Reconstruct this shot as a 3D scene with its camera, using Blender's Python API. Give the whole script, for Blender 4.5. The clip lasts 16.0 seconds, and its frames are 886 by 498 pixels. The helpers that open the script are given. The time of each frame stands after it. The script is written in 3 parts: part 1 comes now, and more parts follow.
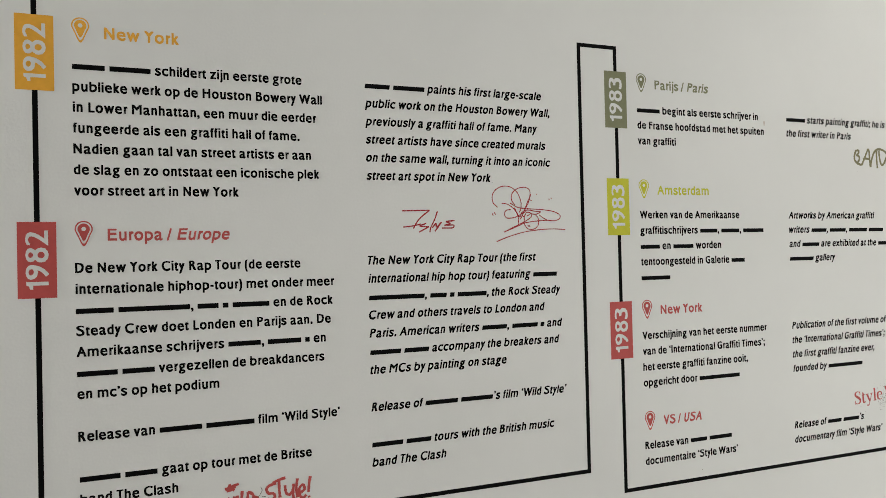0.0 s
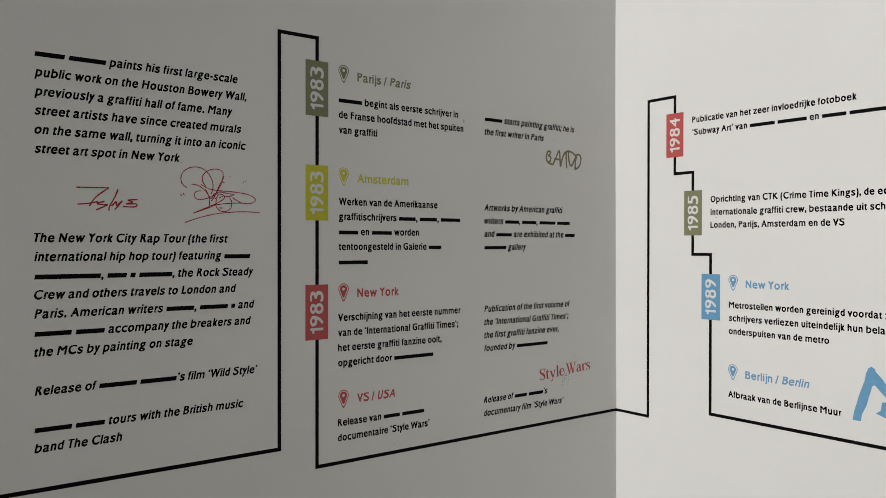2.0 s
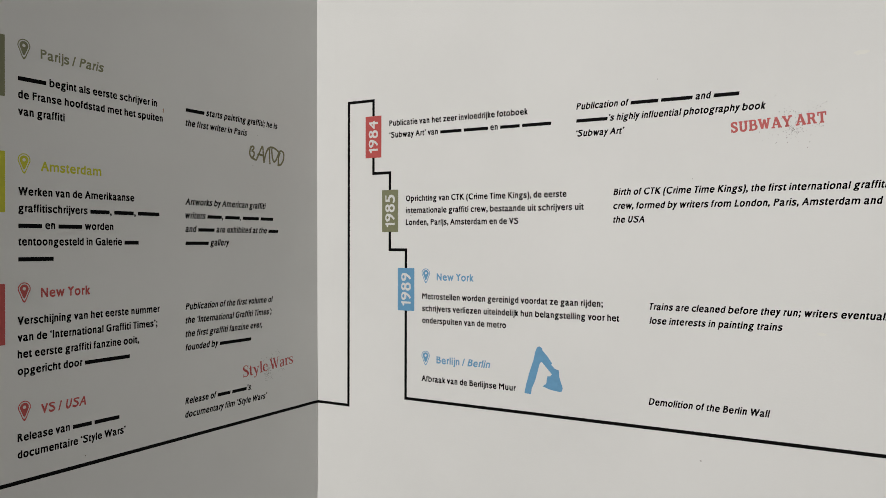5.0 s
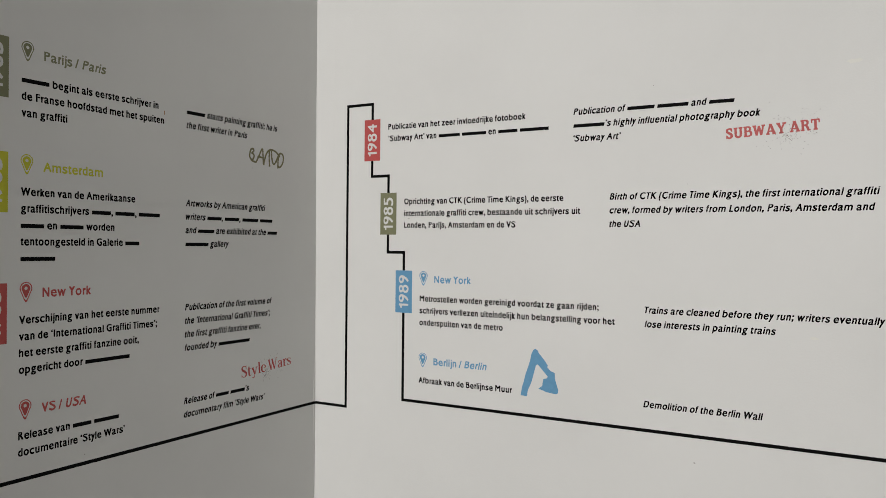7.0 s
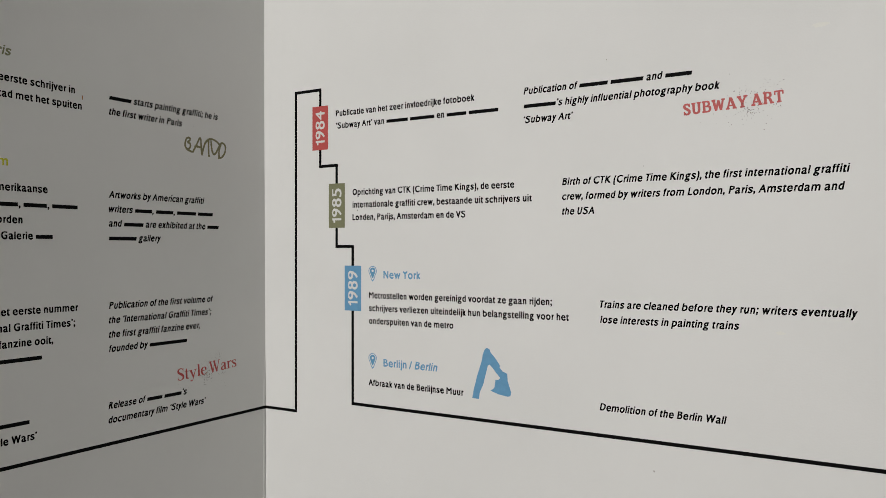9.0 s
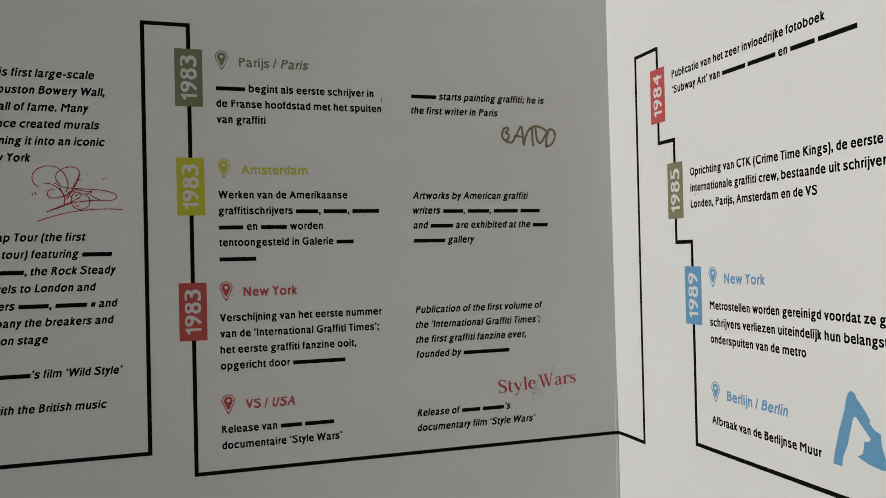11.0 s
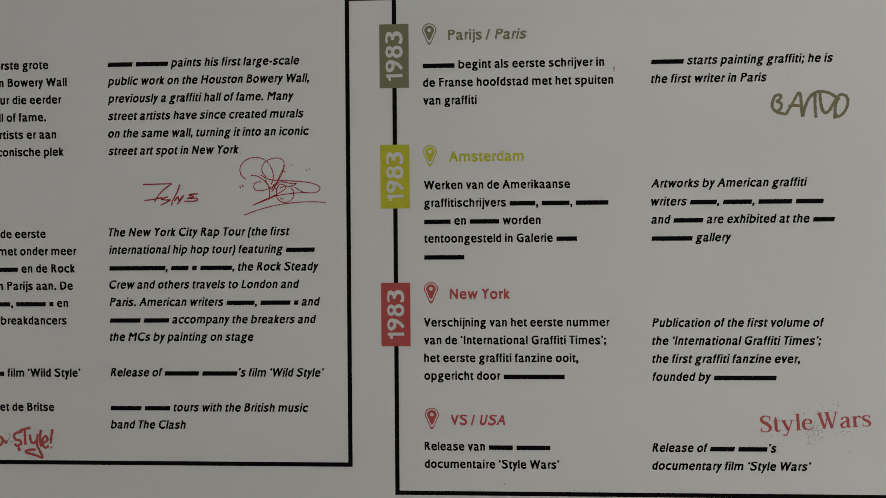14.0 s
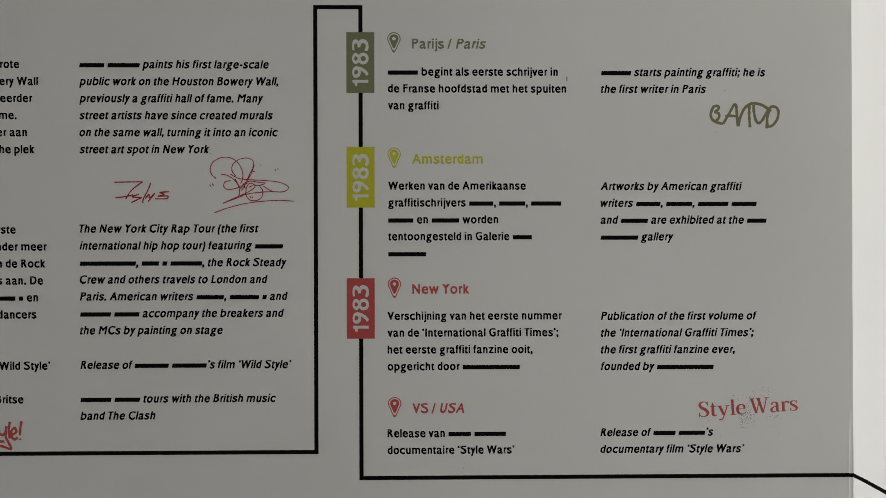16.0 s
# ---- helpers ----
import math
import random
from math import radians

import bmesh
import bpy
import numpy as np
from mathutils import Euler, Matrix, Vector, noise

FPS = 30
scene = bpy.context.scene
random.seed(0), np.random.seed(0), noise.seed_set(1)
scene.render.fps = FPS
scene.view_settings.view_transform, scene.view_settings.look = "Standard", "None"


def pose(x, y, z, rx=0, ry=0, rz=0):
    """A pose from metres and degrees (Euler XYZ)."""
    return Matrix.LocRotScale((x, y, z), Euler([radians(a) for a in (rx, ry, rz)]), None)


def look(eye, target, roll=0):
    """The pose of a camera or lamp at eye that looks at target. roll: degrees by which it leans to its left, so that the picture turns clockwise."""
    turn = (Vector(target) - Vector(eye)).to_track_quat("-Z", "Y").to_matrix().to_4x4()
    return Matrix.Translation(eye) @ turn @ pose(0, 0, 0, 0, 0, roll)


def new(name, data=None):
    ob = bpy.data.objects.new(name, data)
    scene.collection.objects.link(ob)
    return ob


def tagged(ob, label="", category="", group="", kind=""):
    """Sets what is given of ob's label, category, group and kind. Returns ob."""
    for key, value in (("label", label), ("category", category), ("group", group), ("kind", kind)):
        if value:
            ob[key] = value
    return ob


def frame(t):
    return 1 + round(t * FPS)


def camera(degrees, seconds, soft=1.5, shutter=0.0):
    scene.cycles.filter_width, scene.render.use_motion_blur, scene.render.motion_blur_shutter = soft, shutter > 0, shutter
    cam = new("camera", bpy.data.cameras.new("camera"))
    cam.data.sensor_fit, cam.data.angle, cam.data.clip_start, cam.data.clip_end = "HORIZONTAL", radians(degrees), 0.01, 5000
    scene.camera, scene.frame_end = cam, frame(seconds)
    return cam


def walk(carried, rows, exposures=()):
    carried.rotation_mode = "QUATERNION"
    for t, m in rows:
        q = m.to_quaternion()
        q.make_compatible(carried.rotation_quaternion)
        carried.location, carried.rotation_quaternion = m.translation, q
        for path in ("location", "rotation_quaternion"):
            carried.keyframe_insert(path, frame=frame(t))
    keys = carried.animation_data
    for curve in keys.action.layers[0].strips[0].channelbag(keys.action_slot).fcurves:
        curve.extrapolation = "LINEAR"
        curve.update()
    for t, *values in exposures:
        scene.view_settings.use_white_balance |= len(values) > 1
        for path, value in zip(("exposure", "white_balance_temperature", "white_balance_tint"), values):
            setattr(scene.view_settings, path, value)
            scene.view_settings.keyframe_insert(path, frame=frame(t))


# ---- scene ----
cam = camera(59.00, 16.0, soft=0.6)
# seconds, eye, yaw, pitch, lean
ROWS = [
    (0, 0.2960, 0.0470, 1.5170, -22.720, 0.790, -1.360),
    (0.5, 0.2919, 0.0516, 1.5142, -28.505, 0.703, -1.415),
    (1, 0.3297, 0.0238, 1.5134, -32.458, 0.251, -0.927),
    (1.5, 0.3876, -0.0301, 1.5186, -34.023, -0.033, -0.401),
    (2, 0.4466, -0.0815, 1.5089, -37.341, -0.336, 0.069),
    (2.5, 0.4656, -0.0849, 1.5135, -43.713, -0.404, 0.234),
    (3, 0.4335, -0.0607, 1.5156, -49.514, -0.435, 0.198),
    (3.5, 0.4018, -0.0600, 1.5148, -53.593, -0.532, 0.048),
    (4, 0.3828, -0.0598, 1.5123, -56.176, -0.543, -0.129),
    (4.5, 0.3834, -0.0617, 1.5047, -58.472, -0.404, -0.107),
    (5, 0.3973, -0.0713, 1.5047, -59.944, -0.474, 0.169),
    (5.2, 0.4037, -0.0789, 1.5062, -60.241, -0.519, 0.269),
    (7.5, 0.3780, -0.0773, 1.5018, -60.029, -0.109, 0.658),
    (8, 0.3996, -0.0993, 1.4947, -59.421, -0.202, 0.385),
    (8.2, 0.4091, -0.1181, 1.4903, -59.662, -0.153, 0.173),
    (10.3, 1.0239, -0.2537, 1.4650, -41.552, 0.526, -0.698),
    (10.5, 1.0740, -0.2744, 1.4743, -35.250, 0.540, -0.714),
    (11, 1.195, -0.250, 1.471, -17.48, 0.44, -1.29),
    (11.5, 1.271, -0.070, 1.477, -10.50, -0.36, -1.53),
    (12, 1.315, 0.060, 1.479, -6.90, 0.10, -1.62),
    (12.5, 1.3487, 0.0667, 1.5026, 0.812, -0.016, -1.686),
    (13, 1.3608, 0.0262, 1.5072, 2.886, -0.293, -1.397),
    (13.5, 1.3602, -0.0019, 1.5034, 2.970, -0.443, -0.969),
    (14, 1.3373, -0.0361, 1.4977, 2.940, -0.490, -0.400),
    (14.5, 1.2965, -0.0737, 1.4948, 3.238, -0.154, -0.057),
    (15, 1.3001, -0.0821, 1.4945, 1.425, -0.400, 0.021),
    (15.5, 1.3078, -0.0923, 1.4941, -0.035, -0.525, -0.051),
    (16, 1.3130, -0.1124, 1.4929, -0.903, -0.468, -0.090),
]
# seconds, stops, kelvin, tint
EXPOSURES = [(0, 0.14, 6500, 8.5), (0.5, -0.05, 6500, 10), (1, -0.66, 6500, 11), (1.5, -0.9, 6500, 11), (2, -0.91, 6500, 11), (3, -0.95, 6500, 11), (5, -1.04, 6500, 11), (7.5, -1.12, 6500, 11), (10.5, -1.1, 6500, 11), (11, -1.02, 6500, 11), (12, -0.94, 6500, 11), (13.5, -0.71, 6500, 11), (16, -0.81, 6500, 11)]
walk(cam, [(t, pose(x, y, z, 90 + pitch, 0, yaw) @ pose(0, 0, 0, 0, 0, lean)) for t, x, y, z, yaw, pitch, lean in ROWS], EXPOSURES)

# ---- light: unseen lamps, added and placed to suit the walls' brightness ----
world = bpy.data.worlds.new("world")
world.use_nodes = True
world.node_tree.nodes["Background"].inputs[0].default_value = (0.8, 0.82, 0.85, 1)
world.node_tree.nodes["Background"].inputs[1].default_value = 0.02
scene.world = world


def lamp(name, eye, target, sx, sy, watts, colour):
    data = bpy.data.lights.new(name, "AREA")
    data.shape, data.size, data.size_y, data.energy, data.color = "RECTANGLE", sx, sy, watts, colour
    ob = new(name, data)
    ob.matrix_world = look(eye, target)
    return ob


# added key: skims past the long wall and lights the east wall
lamp("unseen_lamp", (-3.9, 1.22, 2.3), (2.0, 0.3, 1.35), 0.16, 0.16, 455, (1.0, 0.982, 0.952))
# added weak fill that evens out the long wall towards the corner
lamp("unseen_lamp", (1.9, -1.35, 2.45), (2.6, 1.0, 0.9), 0.7, 0.5, 9.0, (0.985, 0.985, 0.965))

# ---- materials ----


def nodes_of(name):
    m = bpy.data.materials.new(name)
    m.use_nodes = True
    return m, m.node_tree.nodes, m.node_tree.links, m.node_tree.nodes["Principled BSDF"]


def painted(name, colour, rough, bump, mottle):
    """Roller-painted plaster: fine orange-peel relief, faint mottling and small stains."""
    m, n, l, b = nodes_of(name)
    co = n.new("ShaderNodeTexCoord")
    big = n.new("ShaderNodeTexNoise")
    big.inputs["Scale"].default_value, big.inputs["Detail"].default_value = 2.2, 5
    mid = n.new("ShaderNodeTexNoise")
    mid.inputs["Scale"].default_value, mid.inputs["Detail"].default_value = 38, 3
    l.new(co.outputs["Object"], big.inputs["Vector"])
    l.new(co.outputs["Object"], mid.inputs["Vector"])
    mix = n.new("ShaderNodeMix")
    mix.data_type = "RGBA"
    ramp = n.new("ShaderNodeMapRange")
    ramp.inputs[1].default_value, ramp.inputs[2].default_value = 0.35, 0.65
    l.new(big.outputs["Fac"], ramp.inputs[0])
    add = n.new("ShaderNodeMath")
    add.operation = "MULTIPLY_ADD"
    add.inputs[1].default_value = 0.35
    l.new(mid.outputs["Fac"], add.inputs[0])
    l.new(ramp.outputs[0], add.inputs[2])
    l.new(add.outputs[0], mix.inputs[0])
    mix.inputs[6].default_value = (*[c * (1 - mottle) for c in colour], 1)
    mix.inputs[7].default_value = (*[c * (1 + mottle * 0.5) for c in colour], 1)
    l.new(mix.outputs[2], b.inputs["Base Color"])
    b.inputs["Roughness"].default_value = rough
    b.inputs["Specular IOR Level"].default_value = 0.3
    peel = n.new("ShaderNodeTexNoise")
    peel.inputs["Scale"].default_value, peel.inputs["Detail"].default_value = 260, 4
    wave = n.new("ShaderNodeTexNoise")
    wave.inputs["Scale"].default_value, wave.inputs["Detail"].default_value = 30, 3
    l.new(co.outputs["Object"], peel.inputs["Vector"])
    l.new(co.outputs["Object"], wave.inputs["Vector"])
    total = n.new("ShaderNodeMath")
    total.operation = "MULTIPLY_ADD"
    total.inputs[1].default_value = 1.6
    l.new(wave.outputs["Fac"], total.inputs[0])
    l.new(peel.outputs["Fac"], total.inputs[2])
    bp = n.new("ShaderNodeBump")
    bp.inputs["Strength"].default_value, bp.inputs["Distance"].default_value = bump, 0.0012
    l.new(total.outputs[0], bp.inputs["Height"])
    l.new(bp.outputs[0], b.inputs["Normal"])
    return m


def vinyl(name, colour, rough=0.5, gloss=0.25, relief=0.25):
    """Cut adhesive film: even colour with slight wear, pressed onto the wall's relief."""
    m, n, l, b = nodes_of(name)
    co = n.new("ShaderNodeTexCoord")
    wear = n.new("ShaderNodeTexNoise")
    wear.inputs["Scale"].default_value, wear.inputs["Detail"].default_value = 90, 5
    l.new(co.outputs["Object"], wear.inputs["Vector"])
    mix = n.new("ShaderNodeMix")
    mix.data_type = "RGBA"
    l.new(wear.outputs["Fac"], mix.inputs[0])
    mix.inputs[6].default_value = (*[c * 0.88 for c in colour], 1)
    mix.inputs[7].default_value = (*[min(1, c * 1.12 + 0.0008) for c in colour], 1)
    l.new(mix.outputs[2], b.inputs["Base Color"])
    b.inputs["Roughness"].default_value = rough
    b.inputs["Specular IOR Level"].default_value = gloss
    peel = n.new("ShaderNodeTexNoise")
    peel.inputs["Scale"].default_value, peel.inputs["Detail"].default_value = 240, 3
    l.new(co.outputs["Object"], peel.inputs["Vector"])
    bp = n.new("ShaderNodeBump")
    bp.inputs["Strength"].default_value, bp.inputs["Distance"].default_value = relief, 0.0006
    l.new(peel.outputs["Fac"], bp.inputs["Height"])
    if relief:
        l.new(bp.outputs[0], b.inputs["Normal"])
    return m


PAINT = painted("wall_paint", (0.735, 0.735, 0.715), 0.62, 0.2, 0.03)
# greys of the unseen surfaces, kept low to weaken bounce onto the long wall
DIM = painted("unseen_wall_grey", (0.2, 0.2, 0.197), 0.7, 0.3, 0.04)
CEIL = painted("unseen_ceiling_grey", (0.2, 0.2, 0.197), 0.8, 0.2, 0.02)
FLOOR = painted("unseen_floor_grey", (0.255, 0.25, 0.24), 0.5, 0.2, 0.12)
BLACK = vinyl("black_vinyl", (0.003, 0.003, 0.0032), 0.65, 0.04, 0.0)
TAPE = vinyl("black_line_vinyl", (0.003, 0.003, 0.003), 0.65, 0.04)
RED = vinyl("red_vinyl", (0.475, 0.078, 0.072))
ORANGE = vinyl("orange_vinyl", (0.78, 0.39, 0.045))
OLIVE = vinyl("olive_vinyl", (0.195, 0.2, 0.11))
MARKER = vinyl("olive_marker", (0.205, 0.19, 0.1), 0.6)
LIME = vinyl("lime_vinyl", (0.53, 0.52, 0.03))
BLUE = vinyl("blue_vinyl", (0.12, 0.31, 0.5))
WHITE = vinyl("pale_vinyl", (0.66, 0.66, 0.64))
BRICK = vinyl("brick_red_vinyl", (0.45, 0.075, 0.07))
CRIMSON = vinyl("dark_red_ink", (0.36, 0.025, 0.03))
RUST = vinyl("rust_stain", (0.32, 0.13, 0.03), 0.7)
GRIME = vinyl("grime", (0.12, 0.11, 0.1), 0.8)
FILLER = painted("filler_paint", (0.765, 0.76, 0.71), 0.45, 0.2, 0.05)

# ---- the room: two walls with the timeline, and plain unseen closing walls ----
XC, YC = 2.0845, 1.3          # the inner corner
X0, Y0, H = -4.6, -3.4, 3.0  # the far ends and the height
TH = 0.15


def solid(name, lo, hi, mat, label, bevel=0.0):
    bm = bmesh.new()
    bmesh.ops.create_cube(bm, size=1)
    for v in bm.verts:
        v.co = [lo[i] + (v.co[i] + 0.5) * (hi[i] - lo[i]) for i in range(3)]
    if bevel:
        bmesh.ops.bevel(bm, geom=bm.edges[:], offset=bevel, segments=2, affect="EDGES")
    me = bpy.data.meshes.new(name)
    bm.to_mesh(me)
    bm.free()
    me.materials.append(mat)
    return tagged(new(name, me), label, "wall" if "wall" in name else name, kind="structure")


solid("wall_north", (X0 - TH, YC, 0), (XC, YC + TH, H), PAINT, "long white painted wall carrying the printed timeline")
solid("wall_east", (XC, Y0 - TH, 0), (XC + TH, YC + TH, H), PAINT, "brightly lit white painted wall carrying the timeline's end")
# added, never in view: these close the room and hold back bounced light
solid("wall_south", (X0 - TH, Y0 - TH, 0), (XC, Y0, H), DIM, "unseen plain wall behind the viewer, grey to cut bounced light")
solid("wall_west", (X0 - TH, Y0, 0), (X0, YC, H), DIM, "unseen plain wall closing the room, grey to cut bounced light")
solid("floor", (X0 - TH, Y0 - TH, -0.1), (XC + TH, YC + TH, 0), FLOOR, "unseen plain floor closing the room, grey to cut bounced light")
solid("ceiling", (X0 - TH, Y0 - TH, H), (XC + TH, YC + TH, H + 0.1), CEIL, "unseen plain ceiling, grey to cut bounced light")

# ---- helpers for flat film on the walls: x along the wall, y up, z out of it ----
FRAMES = {
    "A": Matrix(((1, 0, 0, 0), (0, 0, -1, YC), (0, 1, 0, 0), (0, 0, 0, 1))),
    "B": Matrix(((0, 0, -1, XC), (-1, 0, 0, YC), (0, 1, 0, 0), (0, 0, 0, 1))),
}
FILM = 0.00014  # thickness of one layer of film


def thing(name, wall, u, z, label, category, group="", layer=0):
    ob = new(name)
    ob.empty_display_size = 0.02
    ob.matrix_world = FRAMES[wall] @ Matrix.Translation((u, z, layer * FILM))
    return tagged(ob, label, category, group)


def part(name, bm, material, parent, label=""):
    me = bpy.data.meshes.new(name)
    bm.to_mesh(me)
    bm.free()
    me.materials.append(material)
    ob = new(name, me)
    ob.parent = parent
    return tagged(ob, label)


def sheet(bm, outline, z0=0.0, z1=FILM):
    """A cut piece of film: the outline's face with its edges."""
    top = [bm.verts.new((x, y, z1)) for x, y in outline]
    low = [bm.verts.new((x, y, z0)) for x, y in outline]
    bm.faces.new(top)
    n = len(top)
    for i in range(n):
        bm.faces.new((top[i], low[i], low[(i + 1) % n], top[(i + 1) % n]))


def ring(bm, outer, inner, z0=0.0, z1=FILM):
    """Film between two outlines of as many points."""
    n = len(outer)
    a = [bm.verts.new((x, y, z1)) for x, y in outer]
    b = [bm.verts.new((x, y, z1)) for x, y in inner]
    a0 = [bm.verts.new((x, y, z0)) for x, y in outer]
    b0 = [bm.verts.new((x, y, z0)) for x, y in inner]
    for i in range(n):
        j = (i + 1) % n
        bm.faces.new((a[i], a[j], b[j], b[i]))
        bm.faces.new((a0[i], a0[j], a[j], a[i]))
        bm.faces.new((b[i], b[j], b0[j], b0[i]))


def box2(x0, y0, x1, y1):
    return [(x0, y0), (x1, y0), (x1, y1), (x0, y1)]


# ---- lettering ----
WORDS = {}
letter_curve = bpy.data.curves.new("lettering", "FONT")
letter_curve.fill_mode, letter_curve.extrude, letter_curve.resolution_u = "FRONT", 0.1, 3
letter_curve.space_character = 1.03
letter_ob = new("lettering", letter_curve)


def word_mesh(text, weight, shear):
    """Vertices, faces and width of a word at a capital height of 1; its strokes are widened by weight on each side."""
    key = (text, weight, shear)
    if key not in WORDS:
        letter_curve.shear, letter_curve.body = shear, text
        bpy.context.view_layer.update()
        ev = letter_ob.evaluated_get(bpy.context.evaluated_depsgraph_get())
        me = ev.to_mesh()
        v = np.empty(len(me.vertices) * 3, np.float32)
        me.vertices.foreach_get("co", v)
        faces = [tuple(p.vertices) for p in me.polygons]
        ev.to_mesh_clear()
        v = v.reshape(-1, 3).astype(float)
        v[:, :2] /= CAP
        if XHEIGHT:  # taller small letters, as in a grotesque
            y = v[:, 1]
            v[:, 1] = np.where(y <= 0, y, np.where(y <= XHEIGHT, y * TALL / XHEIGHT, np.where(y <= 1, TALL + (y - XHEIGHT) * (1 - TALL) / (1 - XHEIGHT), y)))
        v[:, 2] = (v[:, 2] > 0)
        if weight:
            n, each, v1, f1 = len(v), [], v, list(faces)
            for k, (dx, dy) in enumerate(((-1, -0.45), (1, -0.45), (-1, 0.45), (1, 0.45), (0, 0))):
                moved = v1 + np.array((dx * weight, dy * weight, 0))
                moved[:, 2] *= 1 + 0.06 * k
                each.append(moved)
            v = np.concatenate(each)
            faces = [tuple(i + n * k for i in p) for k in range(5) for p in f1]
        x0 = v[:, 0].min()
        v[:, 0] -= x0
        WORDS[key] = (v, faces, v[:, 0].max())
    return WORDS[key]


CAP, XHEIGHT, TALL = 1.0, 0.0, 0.75
CAP = float(word_mesh("H", 0.0, 0.0)[0][:, 1].max())
XHEIGHT = float(word_mesh("x", 0.0, 0.0)[0][:, 1].max())
WORDS.clear()
SLANT = 0.2


def display_letter(name, text, width, cap, material, parent, x=0.0, y=0.0, weight=0.043):
    """One numeral or display letter, as wide as given."""
    v, faces, wide = word_mesh(text, weight, 0.0)
    me = bpy.data.meshes.new(name)
    me.from_pydata([(x + a * width / wide, y + b * cap, c * FILM) for a, b, c in v], [], faces)
    me.materials.append(material)
    ob = new(name, me)
    ob.parent = parent
    return ob


# a grotesque's spacing, in thousandths of the capital height: advance, and bare margin before and after each letter
ADVANCE = {",jl": 300, "i‘’": 320, ".;I": 360, "/": 380, "f": 400, "()t": 440, "-r": 460, "y": 600, "k": 640, "v": 660, "JTsx": 680, "5FLc": 700, "dnz": 720, "1346789ahq": 740, "2eu": 760, "Yp": 780, "0go": 800, "BPZb": 820, "V": 840, "R": 860, "SU": 880, "EX": 900, "AK": 920, "CD": 960, "GN": 980, "Hw": 1000, "O": 1020, "Q": 1040, "M": 1120, "m": 1160, "W": 1280}
BEFORE = {"j": 0, "vxy": 12, "ftwAJTVWY": 24, "czZ": 36, "adegoqsO": 48, "CGS": 60, "bp": 72, "hiklmn": 84, "uBM": 96, "rDHKLNU": 108, "EFIPR": 120}
AFTER = {"krK": 0, "vwxyA": 12, "ftLTVWY": 24, "aczFZ": 36, "beopsBOR": 48, "CDPS": 60, "dgE": 72, "hijlmnqu": 84, "GJM": 96, "HNU": 108, "I": 120}
SPACE, STEM = 0.316, 0.194
NARROW = "/iljI1,.;!:‘’"


def spacing(table, c, usual):
    return next((v for letters, v in table.items() if c in letters), usual) / 1000


def glyph(c, stem):
    """A letter of the built-in font drawn out to a grotesque's width, with even stems: vertices, faces, advance."""
    key = (c, stem)
    if key not in GLYPH:
        v, faces, wide = word_mesh(c, 0.0, 0.0)
        v = v.copy()
        bare = spacing(BEFORE, c, 62), spacing(AFTER, c, 62)
        advance = spacing(ADVANCE, c, 740)
        thin = 0.13
        stretch = 1.0 if c in NARROW else (advance - sum(bare) - stem) / (wide - thin)
        swell, lift = max(0.0, stem - thin * stretch) / 2, 0.031
        v[:, 0] *= stretch
        v[:, 1] = np.where(v[:, 1] < 0, v[:, 1] * 0.84, v[:, 1] * (1 - 2 * lift) + lift)
        if c in "ij":  # the dot, clear of its stem
            v[:, 1] = np.where(v[:, 1] > TALL + 0.02, v[:, 1] + 0.07, v[:, 1])
        if c == "t":
            v[:, 1] = np.where(v[:, 1] > TALL, TALL + (v[:, 1] - TALL) * 1.7, v[:, 1])
        n, each, f1 = len(v), [], faces
        for k, (dx, dy) in enumerate(((-1, -1), (1, -1), (-1, 1), (1, 1), (0, 0))):
            moved = v + np.array((dx * swell, dy * lift, 0))
            moved[:, 2] *= 1 + 0.06 * k
            each.append(moved)
        v = np.concatenate(each)
        faces = [tuple(i + n * k for i in p) for k in range(5) for p in f1]
        v[:, 0] -= v[:, 0].min()
        v[:, 0] += (advance - v[:, 0].max()) / 2 if c in NARROW else bare[0]
        GLYPH[key] = v, faces, advance
    return GLYPH[key]


GLYPH = {}


def word_line(name, text, width, cap, material, parent, x=0.0, y=0.0, stem=STEM, italic=False, label=""):
    """One line of cut letters, as wide as given. #n: a plain bar n hundredths of a capital's height long; _ before a word slants it."""
    verts, faces, pen = [], [], 0.0

    def lay(v, f, slant):
        k = len(verts)
        verts.extend((a + pen + slant * b, b, c) for a, b, c in v)
        faces.extend(tuple(i + k for i in p) for p in f)

    for token in text.split(" "):
        slant = SLANT if italic or token.startswith("_") else 0.0
        token = token.lstrip("_")
        if token.startswith("#"):
            digits = "".join(c for c in token if c.isdigit())
            token = token[1 + len(digits):]
            pen += 0.06
            long = int(digits) / 100
            corners = ((0, 0.1), (long, 0.1), (long, 0.62), (0, 0.62))
            lay([(a, b, c) for c in (0, 1) for a, b in corners], [(4, 5, 6, 7)] + [(i, (i + 1) % 4, 4 + (i + 1) % 4, 4 + i) for i in range(4)], slant)
            pen += long + 0.06
        for c in token:
            v, f, advance = glyph(c, stem)
            lay(v, f, slant)
            pen += advance
        pen += SPACE
    low, high = min(q[0] for q in verts), max(q[0] for q in verts)
    sx = width / (high - low)
    me = bpy.data.meshes.new(name)
    me.from_pydata([(x + (a - low) * sx, y + b * cap, c * FILM) for a, b, c in verts], [], faces)
    me.materials.append(material)
    ob = new(name, me)
    ob.parent = parent
    return tagged(ob, label)


